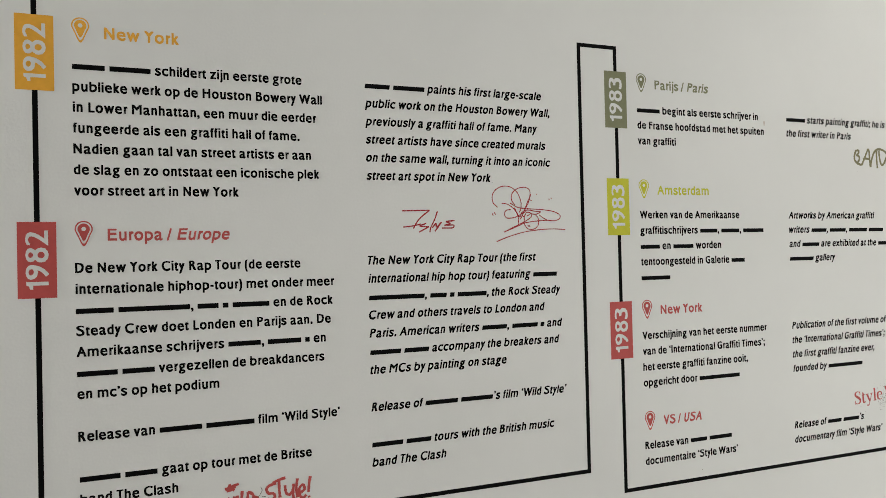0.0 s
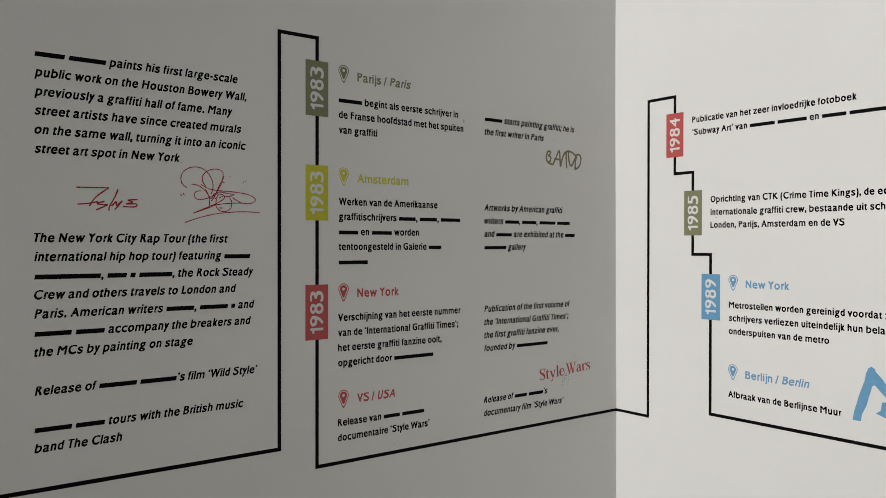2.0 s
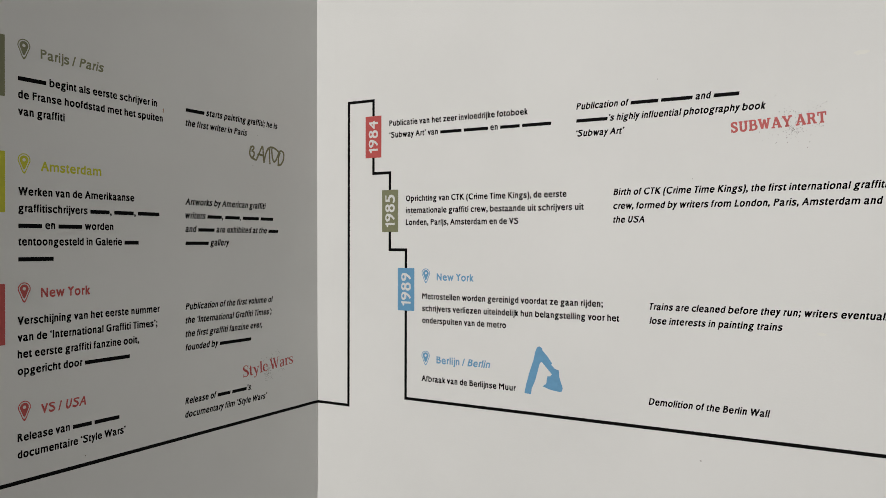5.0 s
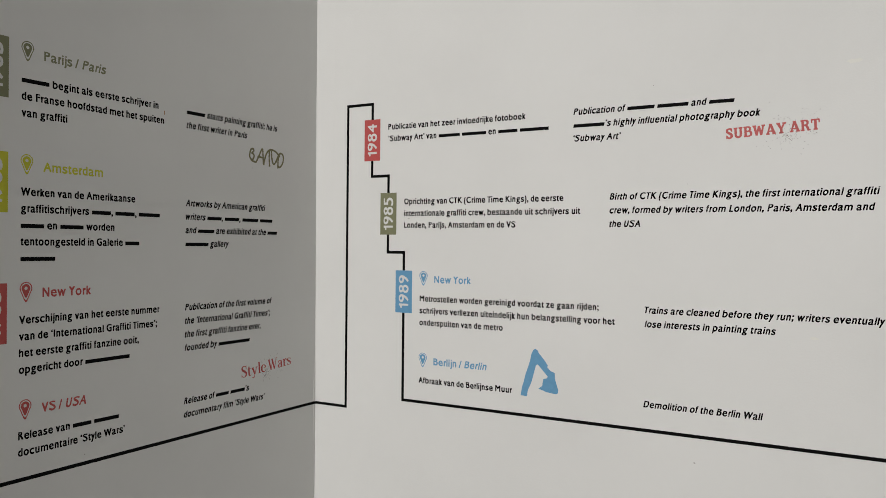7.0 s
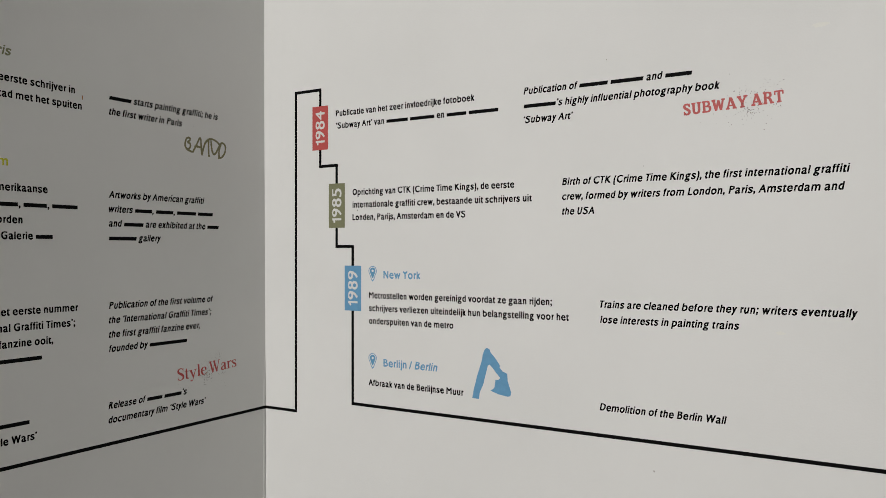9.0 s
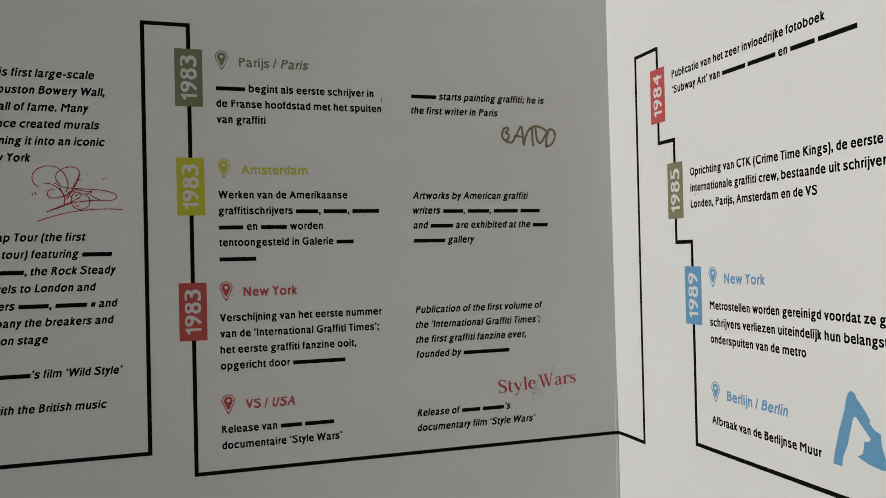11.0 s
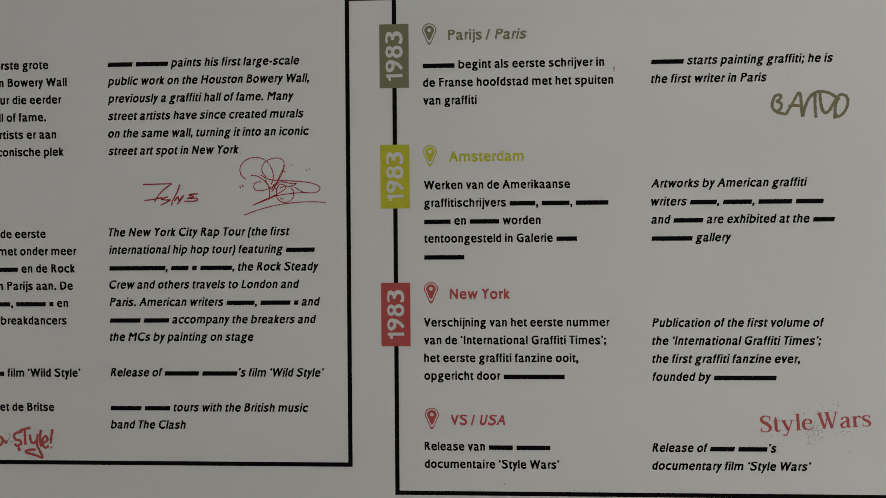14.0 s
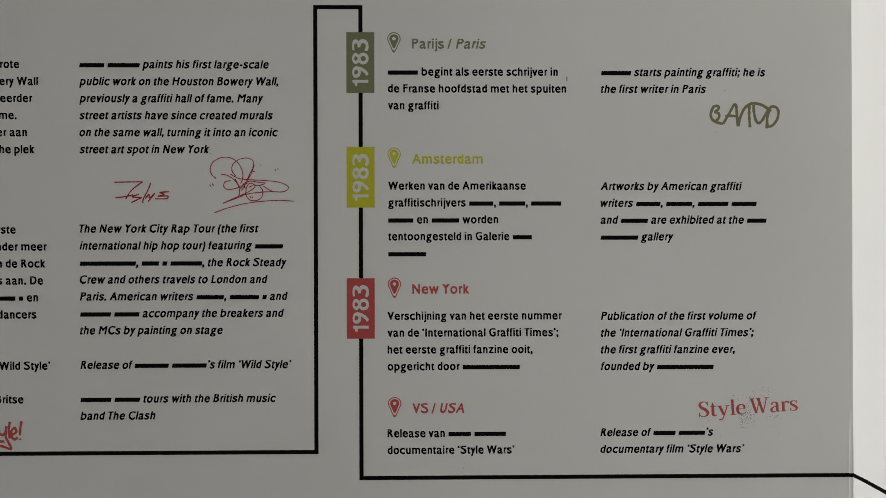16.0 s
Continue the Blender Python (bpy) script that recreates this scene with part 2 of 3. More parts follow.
def paragraph(wall, u, lines, language, italic):
    """A printed paragraph: lines of (words, right end along the wall, height of the baseline)."""
    style = "slanted" if italic else "upright"
    top = thing("wall_text", wall, u, lines[-1][2], f"black {style} {language} lettering stuck on the white wall", "wall text", f"{language} texts of the timeline")
    for words, right, z in lines:
        word_line("text_line", words, right - u, 0.0147, BLACK, top, 0, z - lines[-1][2], italic=italic)
    return top


# ---- the timeline's black line ----
W = 0.0037  # half its width


def timeline(wall, runs, label):
    top = thing("timeline_line", wall, 0, 1.0, label, "timeline line", "black timeline")
    for x0, z0, x1, z1 in runs:
        bm = bmesh.new()
        if abs(x1 - x0) < 1e-6:  # uprights butt against the level runs
            sheet(bm, box2(x0 - W, min(z0, z1) + W - 1, x0 + W, max(z0, z1) - W - 1))
        else:
            sheet(bm, box2(min(x0, x1) - (W if x0 > 0 else 0), z0 - W - 1, max(x0, x1) + (W if x1 < XC else 0), z0 + W - 1))
        part("line_segment", bm, TAPE, top)
    return top


timeline("A", [(0.1937, 2.3, 0.1937, 1.1157), (0.1937, 1.1157, 1.1065, 1.1157), (1.1065, 1.1157, 1.1065, 1.916),
               (1.1065, 1.916, 1.1875, 1.916), (1.1875, 1.916, 1.1875, 1.068), (1.1875, 1.068, XC, 1.068)],
         "matt black vinyl line stepping along the grey-lit wall")
timeline("B", [(0, 1.068, 0.1035, 1.068), (0.1035, 1.068, 0.1035, 1.876), (0.1035, 1.876, 0.1835, 1.876), (0.1835, 1.876, 0.1835, 1.685),
               (0.1835, 1.685, 0.2358, 1.685), (0.2358, 1.685, 0.2358, 1.4857), (0.2358, 1.4857, 0.2855, 1.4857),
               (0.2855, 1.4857, 0.2855, 1.1052), (0.2855, 1.1052, 3.2, 1.1052)],
         "matt black vinyl line stepping down along the bright wall")


# ---- year tags ----
def year_tag(wall, u, z, year, material, colour):
    top = thing("year_tag", wall, u, z, f"{colour} year tag with pale numerals on the black line", "year tag", "year tags", 1)
    bm = bmesh.new()
    sheet(bm, box2(-0.0251, -0.0545, 0.0251, 0.0545))
    part("plate", bm, material, top)
    pen = -0.0425
    for digit in year:
        wide = 0.0115 if digit == "1" else 0.0212
        if digit == "1":  # a stem with a flag
            bm = bmesh.new()
            x, y, h = pen + wide, -0.0142, 0.0283
            sheet(bm, [(x - 0.0052, y), (x, y), (x, y + h), (x - 0.0046, y + h), (x - 0.0062, y + h - 0.0034), (x - 0.0108, y + h - 0.0046),
                       (x - 0.0108, y + h - 0.0086), (x - 0.0052, y + h - 0.0086)])
            num = part("numeral", bm, WHITE, top)
        else:
            num = display_letter("numeral", digit, wide, 0.0283, WHITE, top, pen, -0.0142, weight=0.022)
        num.matrix_local = Matrix.Translation((0, 0, FILM)) @ Matrix.Rotation(radians(90), 4, "Z")
        pen += wide + 0.0032
    return top


year_tag("A", 0.1939, 1.828, "1982", ORANGE, "orange")
year_tag("A", 0.1932, 1.5302, "1982", RED, "red")
year_tag("A", 1.1872, 1.8167, "1983", OLIVE, "olive grey")
year_tag("A", 1.1872, 1.6107, "1983", LIME, "lime yellow")
year_tag("A", 1.1869, 1.3744, "1983", RED, "red")
year_tag("B", 0.1834, 1.7805, "1984", RED, "red")
year_tag("B", 0.2363, 1.586, "1985", OLIVE, "olive grey")
year_tag("B", 0.2861, 1.3846, "1989", BLUE, "blue")


# ---- headings with map pins ----
def drop(r, tip, n=32):
    """A map pin's outline: round above, drawn to a point below; the circle's centre at 0, 0."""
    out = []
    for i in range(n):
        a = radians(-90 + 360 * i / n)
        x, y = r * math.cos(a), r * math.sin(a)
        low = max(0.0, -math.sin(a) - 0.3) / 0.7
        out.append((x * (1 - 0.25 * low), y - (tip - r) * low ** 2.2))
    return out


def heading(wall, u, z, words, right, text_u, material, colour):
    top = thing("place_heading", wall, u, z, f"{colour} place name and map pin on the wall", "heading", "place headings")
    cx, cy = 0.0118, 0.0172
    move = lambda pts: [(x + cx, y + cy) for x, y in pts]
    bm = bmesh.new()
    ring(bm, move(drop(0.0121, 0.0250)), move(drop(0.0103, 0.0212)))
    pin = part("map_pin", bm, material, top, f"{colour} outline of a map pin")
    bm = bmesh.new()
    circle = [(0.0031 * math.cos(radians(-90 + 360 * i / 32)), 0.0031 * math.sin(radians(-90 + 360 * i / 32)) + 0.0004) for i in range(32)]
    ring(bm, move(drop(0.0083, 0.0172)), move(circle))
    part("pin_core", bm, material, pin)
    word_line("heading_text", words, right - text_u, 0.0176, material, top, text_u - u, 0, stem=0.168)
    return top


heading("A", 0.2425, 1.8545, "New York", 0.391, 0.2862, ORANGE, "orange")
heading("A", 0.2425, 1.5568, "Europa / _Europe", 0.461, 0.2862, RED, "red")
heading("A", 1.2358, 1.8422, "Parijs / _Paris", 1.413, 1.2798, OLIVE, "olive grey")
heading("A", 1.2358, 1.6351, "Amsterdam", 1.407, 1.2798, LIME, "lime yellow")
heading("A", 1.2358, 1.4007, "New York", 1.382, 1.2798, RED, "red")
heading("A", 1.2358, 1.1851, "VS / _USA", 1.373, 1.2798, RED, "red")
heading("B", 0.3335, 1.4098, "New York", 0.481, 0.3771, BLUE, "blue")
heading("B", 0.3335, 1.2020, "Berlijn / _Berlin", 0.527, 0.3771, BLUE, "blue")

# ---- paragraphs on the long wall ----
paragraph("A", 1.2365, [("#366 begint als eerste schrijver in", 1.543, 1.7936), ("de Franse hoofdstad met het spuiten", 1.558, 1.7632), ("van graffiti", 1.328, 1.7328)], "Dutch", False)
paragraph("A", 1.2366, [("Werken van de Amerikaanse", 1.485, 1.5883), ("graffitischrijvers #296, #319, #372", 1.549, 1.5579), ("#305 en #333 worden", 1.435, 1.5275), ("tentoongesteld in Galerie #238", 1.496, 1.4971), ("#463", 1.305, 1.4667)], "Dutch", False)
paragraph("A", 1.2350, [("Verschijning van het eerste nummer", 1.550, 1.3536), ("van de ‘International Graffiti Times’;", 1.544, 1.3232), ("het eerste graffiti fanzine ooit,", 1.497, 1.2928), ("opgericht door #701", 1.474, 1.2624)], "Dutch", False)
paragraph("A", 1.2347, [("Release van #278 #393", 1.449, 1.1414), ("documentaire ‘Style Wars’", 1.464, 1.1110)], "Dutch", False)
paragraph("A", 1.6210, [("#366 starts painting graffiti; he is", 1.920, 1.7933), ("the first writer in Paris", 1.812, 1.7629)], "English", True)
paragraph("A", 1.6203, [("Artworks by American graffiti", 1.878, 1.5873), ("writers #296, #319, #372 #305", 1.905, 1.5569), ("and #333 are exhibited at the #238", 1.923, 1.5265), ("#463 gallery", 1.753, 1.4961)], "English", True)
paragraph("A", 1.6209, [("Publication of the first volume of", 1.905, 1.3524), ("the ‘International Graffiti Times’;", 1.900, 1.3220), ("the first graffiti fanzine ever,", 1.865, 1.2916), ("founded by #701", 1.827, 1.2612)], "English", True)
paragraph("A", 1.6201, [("Release of #278 #330’s", 1.826, 1.1413), ("documentary film ‘Style Wars’", 1.883, 1.1109)], "English", True)
paragraph("A", 0.2424, [("#298 #387 schildert zijn eerste grote", 0.579, 1.8058), ("publieke werk op de Houston Bowery Wall", 0.612, 1.7754), ("in Lower Manhattan, een muur die eerder", 0.602, 1.7450), ("fungeerde als een graffiti hall of fame.", 0.574, 1.7146), ("Nadien gaan tal van street artists er aan", 0.592, 1.6842), ("de slag en zo ontstaat een iconische plek", 0.605, 1.6538), ("voor street art in New York", 0.476, 1.6234)], "Dutch", False)
paragraph("A", 0.2420, [("De New York City Rap Tour (de eerste", 0.571, 1.5102), ("internationale hiphop-tour) met onder meer", 0.626, 1.4798), ("#343 #684, #211 #57 #384 en de Rock", 0.623, 1.4494), ("Steady Crew doet Londen en Parijs aan. De", 0.619, 1.4190), ("Amerikaanse schrijvers #333, #357 #49 en", 0.610, 1.3886), ("#372 #305 vergezellen de breakdancers", 0.607, 1.3582), ("en mc’s op het podium", 0.441, 1.3278)], "Dutch", False)
paragraph("A", 0.2424, [("Release van #416 #495 film ‘Wild Style’", 0.631, 1.2662)], "Dutch", False)
paragraph("A", 0.2435, [("#372 #305 gaat op tour met de Britse", 0.583, 1.2060), ("band The Clash", 0.378, 1.1756)], "Dutch", False)
paragraph("A", 0.6851, [("#298 #387 paints his first large-scale", 1.023, 1.8058), ("public work on the Houston Bowery Wall,", 1.040, 1.7754), ("previously a graffiti hall of fame. Many", 1.013, 1.7450), ("street artists have since created murals", 1.030, 1.7146), ("on the same wall, turning it into an iconic", 1.039, 1.6842), ("street art spot in New York", 0.916, 1.6538)], "English", True)
paragraph("A", 0.6843, [("The New York City Rap Tour (the first", 1.004, 1.5117), ("international hip hop tour) featuring #343", 1.048, 1.4813), ("#684, #211 #57 #384, the Rock Steady", 1.054, 1.4509), ("Crew and others travels to London and", 1.020, 1.4205), ("Paris. American writers #333, #357 #49 and", 1.056, 1.3901), ("#372 #305 accompany the breakers and", 1.049, 1.3597), ("the MCs by painting on stage", 0.939, 1.3293)], "English", True)
paragraph("A", 0.6847, [("Release of #416 #424’s film ‘Wild Style’", 1.062, 1.2673)], "English", True)
paragraph("A", 0.6841, [("#372 #305 tours with the British music", 1.034, 1.2064), ("band The Clash", 0.818, 1.1760)], "English", True)

# ---- paragraphs on the bright wall ----
paragraph("B", 0.2334, [("Publicatie van het zeer invloedrijke fotoboek", 0.623, 1.8053), ("‘Subway Art’ van #410 #449 en #343 #496", 0.682, 1.7749)], "Dutch", False)
paragraph("B", 0.2849, [("Oprichting van CTK (Crime Time Kings), de eerste", 0.720, 1.6098), ("internationale graffiti crew, bestaande uit schrijvers uit", 0.761, 1.5794), ("Londen, Parijs, Amsterdam en de VS", 0.600, 1.5490)], "Dutch", False)
paragraph("B", 0.3345, [("Metrostellen worden gereinigd voordat ze gaan rijden;", 0.807, 1.3618), ("schrijvers verliezen uiteindelijk hun belangstelling voor het", 0.844, 1.3314), ("onderspuiten van de metro", 0.569, 1.3010)], "Dutch", False)
paragraph("B", 0.3335, [("Afbraak van de Berlijnse Muur", 0.595, 1.1539)], "Dutch", False)
paragraph("B", 0.7422, [("Publication of #410 #449 and #343", 1.093, 1.8058), ("#496’s highly influential photography book", 1.143, 1.7754), ("‘Subway Art’", 0.854, 1.7450)], "English", True)
paragraph("B", 0.8295, [("Birth of CTK (Crime Time Kings), the first international graffiti", 1.358, 1.6101), ("crew, formed by writers from London, Paris, Amsterdam and", 1.350, 1.5797), ("the USA", 0.899, 1.5493)], "English", True)
paragraph("B", 0.9109, [("Trains are cleaned before they run; writers eventually", 1.369, 1.3608), ("lose interests in painting trains", 1.177, 1.3304)], "English", True)
paragraph("B", 0.9100, [("Demolition of the Berlin Wall", 1.155, 1.1551)], "English", True)


# ---- titles, drawn tags and the silhouette ----
def splatter(wall, u, z, seed, groups, label):
    """Fine printed specks round a title: groups of (x, y, spread x, spread y, count)."""
    rnd = random.Random(seed)
    verts, faces = [], []
    for gx, gy, sx, sy, count in groups:
        for _ in range(count):
            x, y = rnd.gauss(gx, sx), rnd.gauss(gy, sy)
            r, turn, thin = rnd.uniform(0.0004, 0.0009), rnd.uniform(0, 3), rnd.uniform(0.4, 1.0)
            k = len(verts)
            for i in range(5):
                a = math.tau * i / 5
                px, py = r * math.cos(a), r * thin * math.sin(a)
                verts.append((x + px * math.cos(turn) - py * math.sin(turn), y + px * math.sin(turn) + py * math.cos(turn), FILM * 1.6))
            faces.append(tuple(range(k, k + 5)))
    me = bpy.data.meshes.new("splatter")
    me.from_pydata(verts, [], faces)
    me.materials.append(SPECK)
    ob = new("splatter", me)
    ob.matrix_world = FRAMES[wall] @ Matrix.Translation((u, z, 0))
    return tagged(ob, label, "splatter", kind="stuff")


SPECK = vinyl("dark_red_specks", (0.1, 0.055, 0.055), 0.7)
splatter("A", 1.8004, 1.1735, 3, [(0.085, 0.000, 0.008, 0.008, 85), (0.088, 0.014, 0.004, 0.012, 30), (0.118, 0.045, 0.010, 0.006, 26), (0.09, 0.036, 0.013, 0.004, 20),
                                  (0.137, 0.003, 0.008, 0.002, 12), (0.05, -0.014, 0.02, 0.009, 9), (0.13, -0.02, 0.02, 0.008, 5)],
         "fine dark red specks sprayed over the film title")
splatter("B", 1.0766, 1.7312, 4, [(0.112, -0.002, 0.009, 0.007, 75), (0.125, 0.012, 0.010, 0.012, 40), (0.155, 0.045, 0.012, 0.006, 22), (0.11, 0.034, 0.012, 0.004, 22),
                                  (0.165, 0.004, 0.008, 0.002, 12), (0.07, -0.013, 0.02, 0.01, 12), (0.135, -0.024, 0.02, 0.006, 6)],
         "fine dark red specks sprayed over the book title")


def smooth(points, steps=6):
    """A rounded line through the points."""
    p = [points[0], *points, points[-1]]
    out = []
    for i in range(1, len(p) - 2):
        for k in range(steps):
            t = k / steps
            out.append(tuple(0.5 * (2 * p[i][d] + (p[i + 1][d] - p[i - 1][d]) * t + (2 * p[i - 1][d] - 5 * p[i][d] + 4 * p[i + 1][d] - p[i + 2][d]) * t * t
                                    + (3 * p[i][d] - p[i - 1][d] - 3 * p[i + 1][d] + p[i + 2][d]) * t ** 3) for d in (0, 1)))
    out.append(points[-1])
    return out


def stroke(bm, points, width, height, rnd):
    """A marker stroke: a ribbon of uneven width with blunt ends."""
    pts = smooth(points)
    left, right = [], []
    for i, (x, y) in enumerate(pts):
        a, b = pts[max(0, i - 1)], pts[min(len(pts) - 1, i + 1)]
        dx, dy = b[0] - a[0], b[1] - a[1]
        n = math.hypot(dx, dy) or 1
        w = width / 2 * rnd.uniform(0.82, 1.12)
        up = height * (1 + 0.07 * i / len(pts))  # later ink lies over earlier ink
        left.append(bm.verts.new((x - dy / n * w, y + dx / n * w, up)))
        right.append(bm.verts.new((x + dy / n * w, y - dx / n * w, up)))
    for i in range(len(pts) - 1):
        bm.faces.new((right[i], right[i + 1], left[i + 1], left[i]))


# thick and thin strokes of a modern serif: (x, y, half width), the capital one high
GLYPHS = {}
GLYPHS["S"] = 0.58, [[(0.5, 0.74, 0.012), (0.47, 0.9, 0.025), (0.32, 0.985, 0.026), (0.14, 0.93, 0.045), (0.09, 0.77, 0.062), (0.19, 0.61, 0.078), (0.36, 0.48, 0.082), (0.49, 0.31, 0.07),
                      (0.47, 0.13, 0.055), (0.33, 0.02, 0.028), (0.17, 0.04, 0.025), (0.07, 0.15, 0.022), (0.045, 0.28, 0.012)], [(0.495, 0.7, 0.016), (0.515, 0.99, 0.02)], [(0.04, 0.0, 0.02), (0.06, 0.3, 0.016)]]
GLYPHS["t"] = 0.36, [[(0.15, 0.9, 0.008), (0.15, 0.68, 0.06), (0.15, 0.15, 0.066), (0.2, 0.035, 0.045), (0.29, 0.025, 0.024), (0.36, 0.11, 0.012)], [(0.01, 0.64, 0.02), (0.34, 0.64, 0.02)]]
GLYPHS["y"] = 0.62, [[(0.1, 0.65, 0.064), (0.33, 0.03, 0.06)], [(0.53, 0.65, 0.024), (0.3, -0.08, 0.024), (0.21, -0.25, 0.03), (0.11, -0.25, 0.046), (0.08, -0.2, 0.03)],
                     [(0.0, 0.64, 0.02), (0.24, 0.64, 0.02)], [(0.41, 0.64, 0.02), (0.63, 0.64, 0.02)]]
GLYPHS["l"] = 0.28, [[(0.14, 0.0, 0.062), (0.14, 1.02, 0.062)], [(0.0, 0.02, 0.02), (0.28, 0.02, 0.02)], [(0.01, 0.985, 0.018), (0.14, 1.0, 0.018)]]
GLYPHS["e"] = 0.52, [[(0.44, 0.37, 0.04), (0.42, 0.55, 0.05), (0.28, 0.65, 0.024), (0.12, 0.56, 0.055), (0.065, 0.33, 0.07), (0.12, 0.1, 0.058), (0.28, 0.012, 0.03), (0.42, 0.05, 0.02), (0.49, 0.16, 0.01)],
                     [(0.1, 0.37, 0.018), (0.46, 0.37, 0.018)]]
GLYPHS["W"] = 1.02, [[(0.11, 0.98, 0.064), (0.33, 0.0, 0.055)], [(0.33, 0.0, 0.024), (0.53, 0.9, 0.024)], [(0.46, 0.98, 0.064), (0.69, 0.0, 0.055)], [(0.69, 0.0, 0.024), (0.91, 0.98, 0.024)],
                     [(0.0, 0.98, 0.02), (0.25, 0.98, 0.02)], [(0.34, 0.98, 0.02), (0.6, 0.98, 0.02)], [(0.8, 0.98, 0.02), (1.02, 0.98, 0.02)]]
GLYPHS["a"] = 0.54, [[(0.09, 0.48, 0.046), (0.13, 0.6, 0.03), (0.25, 0.65, 0.024), (0.37, 0.58, 0.055), (0.39, 0.42, 0.06), (0.39, 0.12, 0.06), (0.43, 0.02, 0.035), (0.53, 0.06, 0.012)],
                     [(0.38, 0.4, 0.018), (0.2, 0.33, 0.036), (0.075, 0.19, 0.06), (0.11, 0.05, 0.048), (0.22, 0.01, 0.03), (0.38, 0.12, 0.012)]]
GLYPHS["r"] = 0.42, [[(0.13, 0.0, 0.062), (0.13, 0.65, 0.062)], [(0.15, 0.4, 0.018), (0.22, 0.57, 0.026), (0.32, 0.65, 0.036), (0.4, 0.58, 0.046), (0.38, 0.53, 0.02)],
                     [(0.0, 0.02, 0.02), (0.28, 0.02, 0.02)], [(0.01, 0.63, 0.018), (0.13, 0.64, 0.018)]]
GLYPHS["s"] = 0.42, [[(x * 0.75, y * 0.665, h * 0.8) for x, y, h in stroke] for stroke in GLYPHS["S"][1]]


SLAB = {}
SLAB["S"] = 0.68, [[(0.56, 0.72, 0.05), (0.48, 0.9, 0.07), (0.33, 0.945, 0.066), (0.16, 0.88, 0.08), (0.12, 0.72, 0.085), (0.23, 0.58, 0.09), (0.42, 0.46, 0.09), (0.54, 0.3, 0.09), (0.5, 0.13, 0.08),
                    (0.33, 0.055, 0.066), (0.18, 0.1, 0.07), (0.08, 0.28, 0.05)], [(0.57, 0.66, 0.035), (0.57, 0.99, 0.035)], [(0.08, 0.01, 0.035), (0.08, 0.34, 0.035)]]
SLAB["U"] = 0.86, [[(0.2, 0.95, 0.085), (0.2, 0.3, 0.085), (0.27, 0.12, 0.08), (0.43, 0.06, 0.07), (0.59, 0.12, 0.08), (0.66, 0.3, 0.085), (0.66, 0.95, 0.085)],
                   [(0.02, 0.945, 0.055), (0.38, 0.945, 0.055)], [(0.48, 0.945, 0.055), (0.84, 0.945, 0.055)]]
STEM_B = [[(0.2, 0.03, 0.085), (0.2, 0.97, 0.085)], [(0.02, 0.945, 0.055), (0.3, 0.945, 0.055)], [(0.02, 0.055, 0.055), (0.34, 0.055, 0.055)]]
BOWL = [(0.2, 0.945, 0.055), (0.45, 0.945, 0.055), (0.6, 0.86, 0.075), (0.6, 0.63, 0.075), (0.45, 0.53, 0.055), (0.2, 0.53, 0.055)]
SLAB["B"] = 0.8, STEM_B + [BOWL, [(0.2, 0.53, 0.055), (0.5, 0.52, 0.055), (0.68, 0.41, 0.08), (0.68, 0.17, 0.08), (0.5, 0.055, 0.055), (0.2, 0.055, 0.055)]]
SLAB["R"] = 0.86, STEM_B + [BOWL, [(0.42, 0.52, 0.07), (0.56, 0.38, 0.08), (0.68, 0.04, 0.085)], [(0.6, 0.055, 0.055), (0.86, 0.055, 0.055)]]
SLAB["W"] = 1.14, [[(0.16, 0.97, 0.085), (0.37, 0.03, 0.085)], [(0.37, 0.03, 0.065), (0.57, 0.92, 0.065)], [(0.57, 0.92, 0.085), (0.78, 0.03, 0.085)], [(0.78, 0.03, 0.065), (0.98, 0.97, 0.065)],
                   [(0.0, 0.945, 0.055), (0.34, 0.945, 0.055)], [(0.82, 0.945, 0.055), (1.14, 0.945, 0.055)]]
SLAB["A"] = 0.9, [[(0.14, 0.03, 0.06), (0.42, 0.97, 0.06)], [(0.44, 0.97, 0.09), (0.75, 0.03, 0.09)], [(0.24, 0.31, 0.05), (0.66, 0.31, 0.05)], [(0.0, 0.055, 0.055), (0.33, 0.055, 0.055)],
                  [(0.56, 0.055, 0.055), (0.9, 0.055, 0.055)], [(0.3, 0.945, 0.055), (0.5, 0.945, 0.055)]]
SLAB["Y"] = 0.86, [[(0.15, 0.95, 0.09), (0.43, 0.42, 0.085)], [(0.72, 0.95, 0.06), (0.43, 0.42, 0.065)], [(0.43, 0.5, 0.085), (0.43, 0.03, 0.085)], [(0.0, 0.945, 0.055), (0.34, 0.945, 0.055)],
                   [(0.54, 0.945, 0.055), (0.86, 0.945, 0.055)], [(0.24, 0.055, 0.055), (0.62, 0.055, 0.055)]]
SLAB["T"] = 0.76, [[(0.38, 0.03, 0.085), (0.38, 0.97, 0.085)], [(0.03, 0.945, 0.055), (0.73, 0.945, 0.055)], [(0.06, 0.66, 0.045), (0.06, 0.98, 0.045)], [(0.7, 0.66, 0.045), (0.7, 0.98, 0.045)],
                   [(0.2, 0.055, 0.055), (0.56, 0.055, 0.055)]]


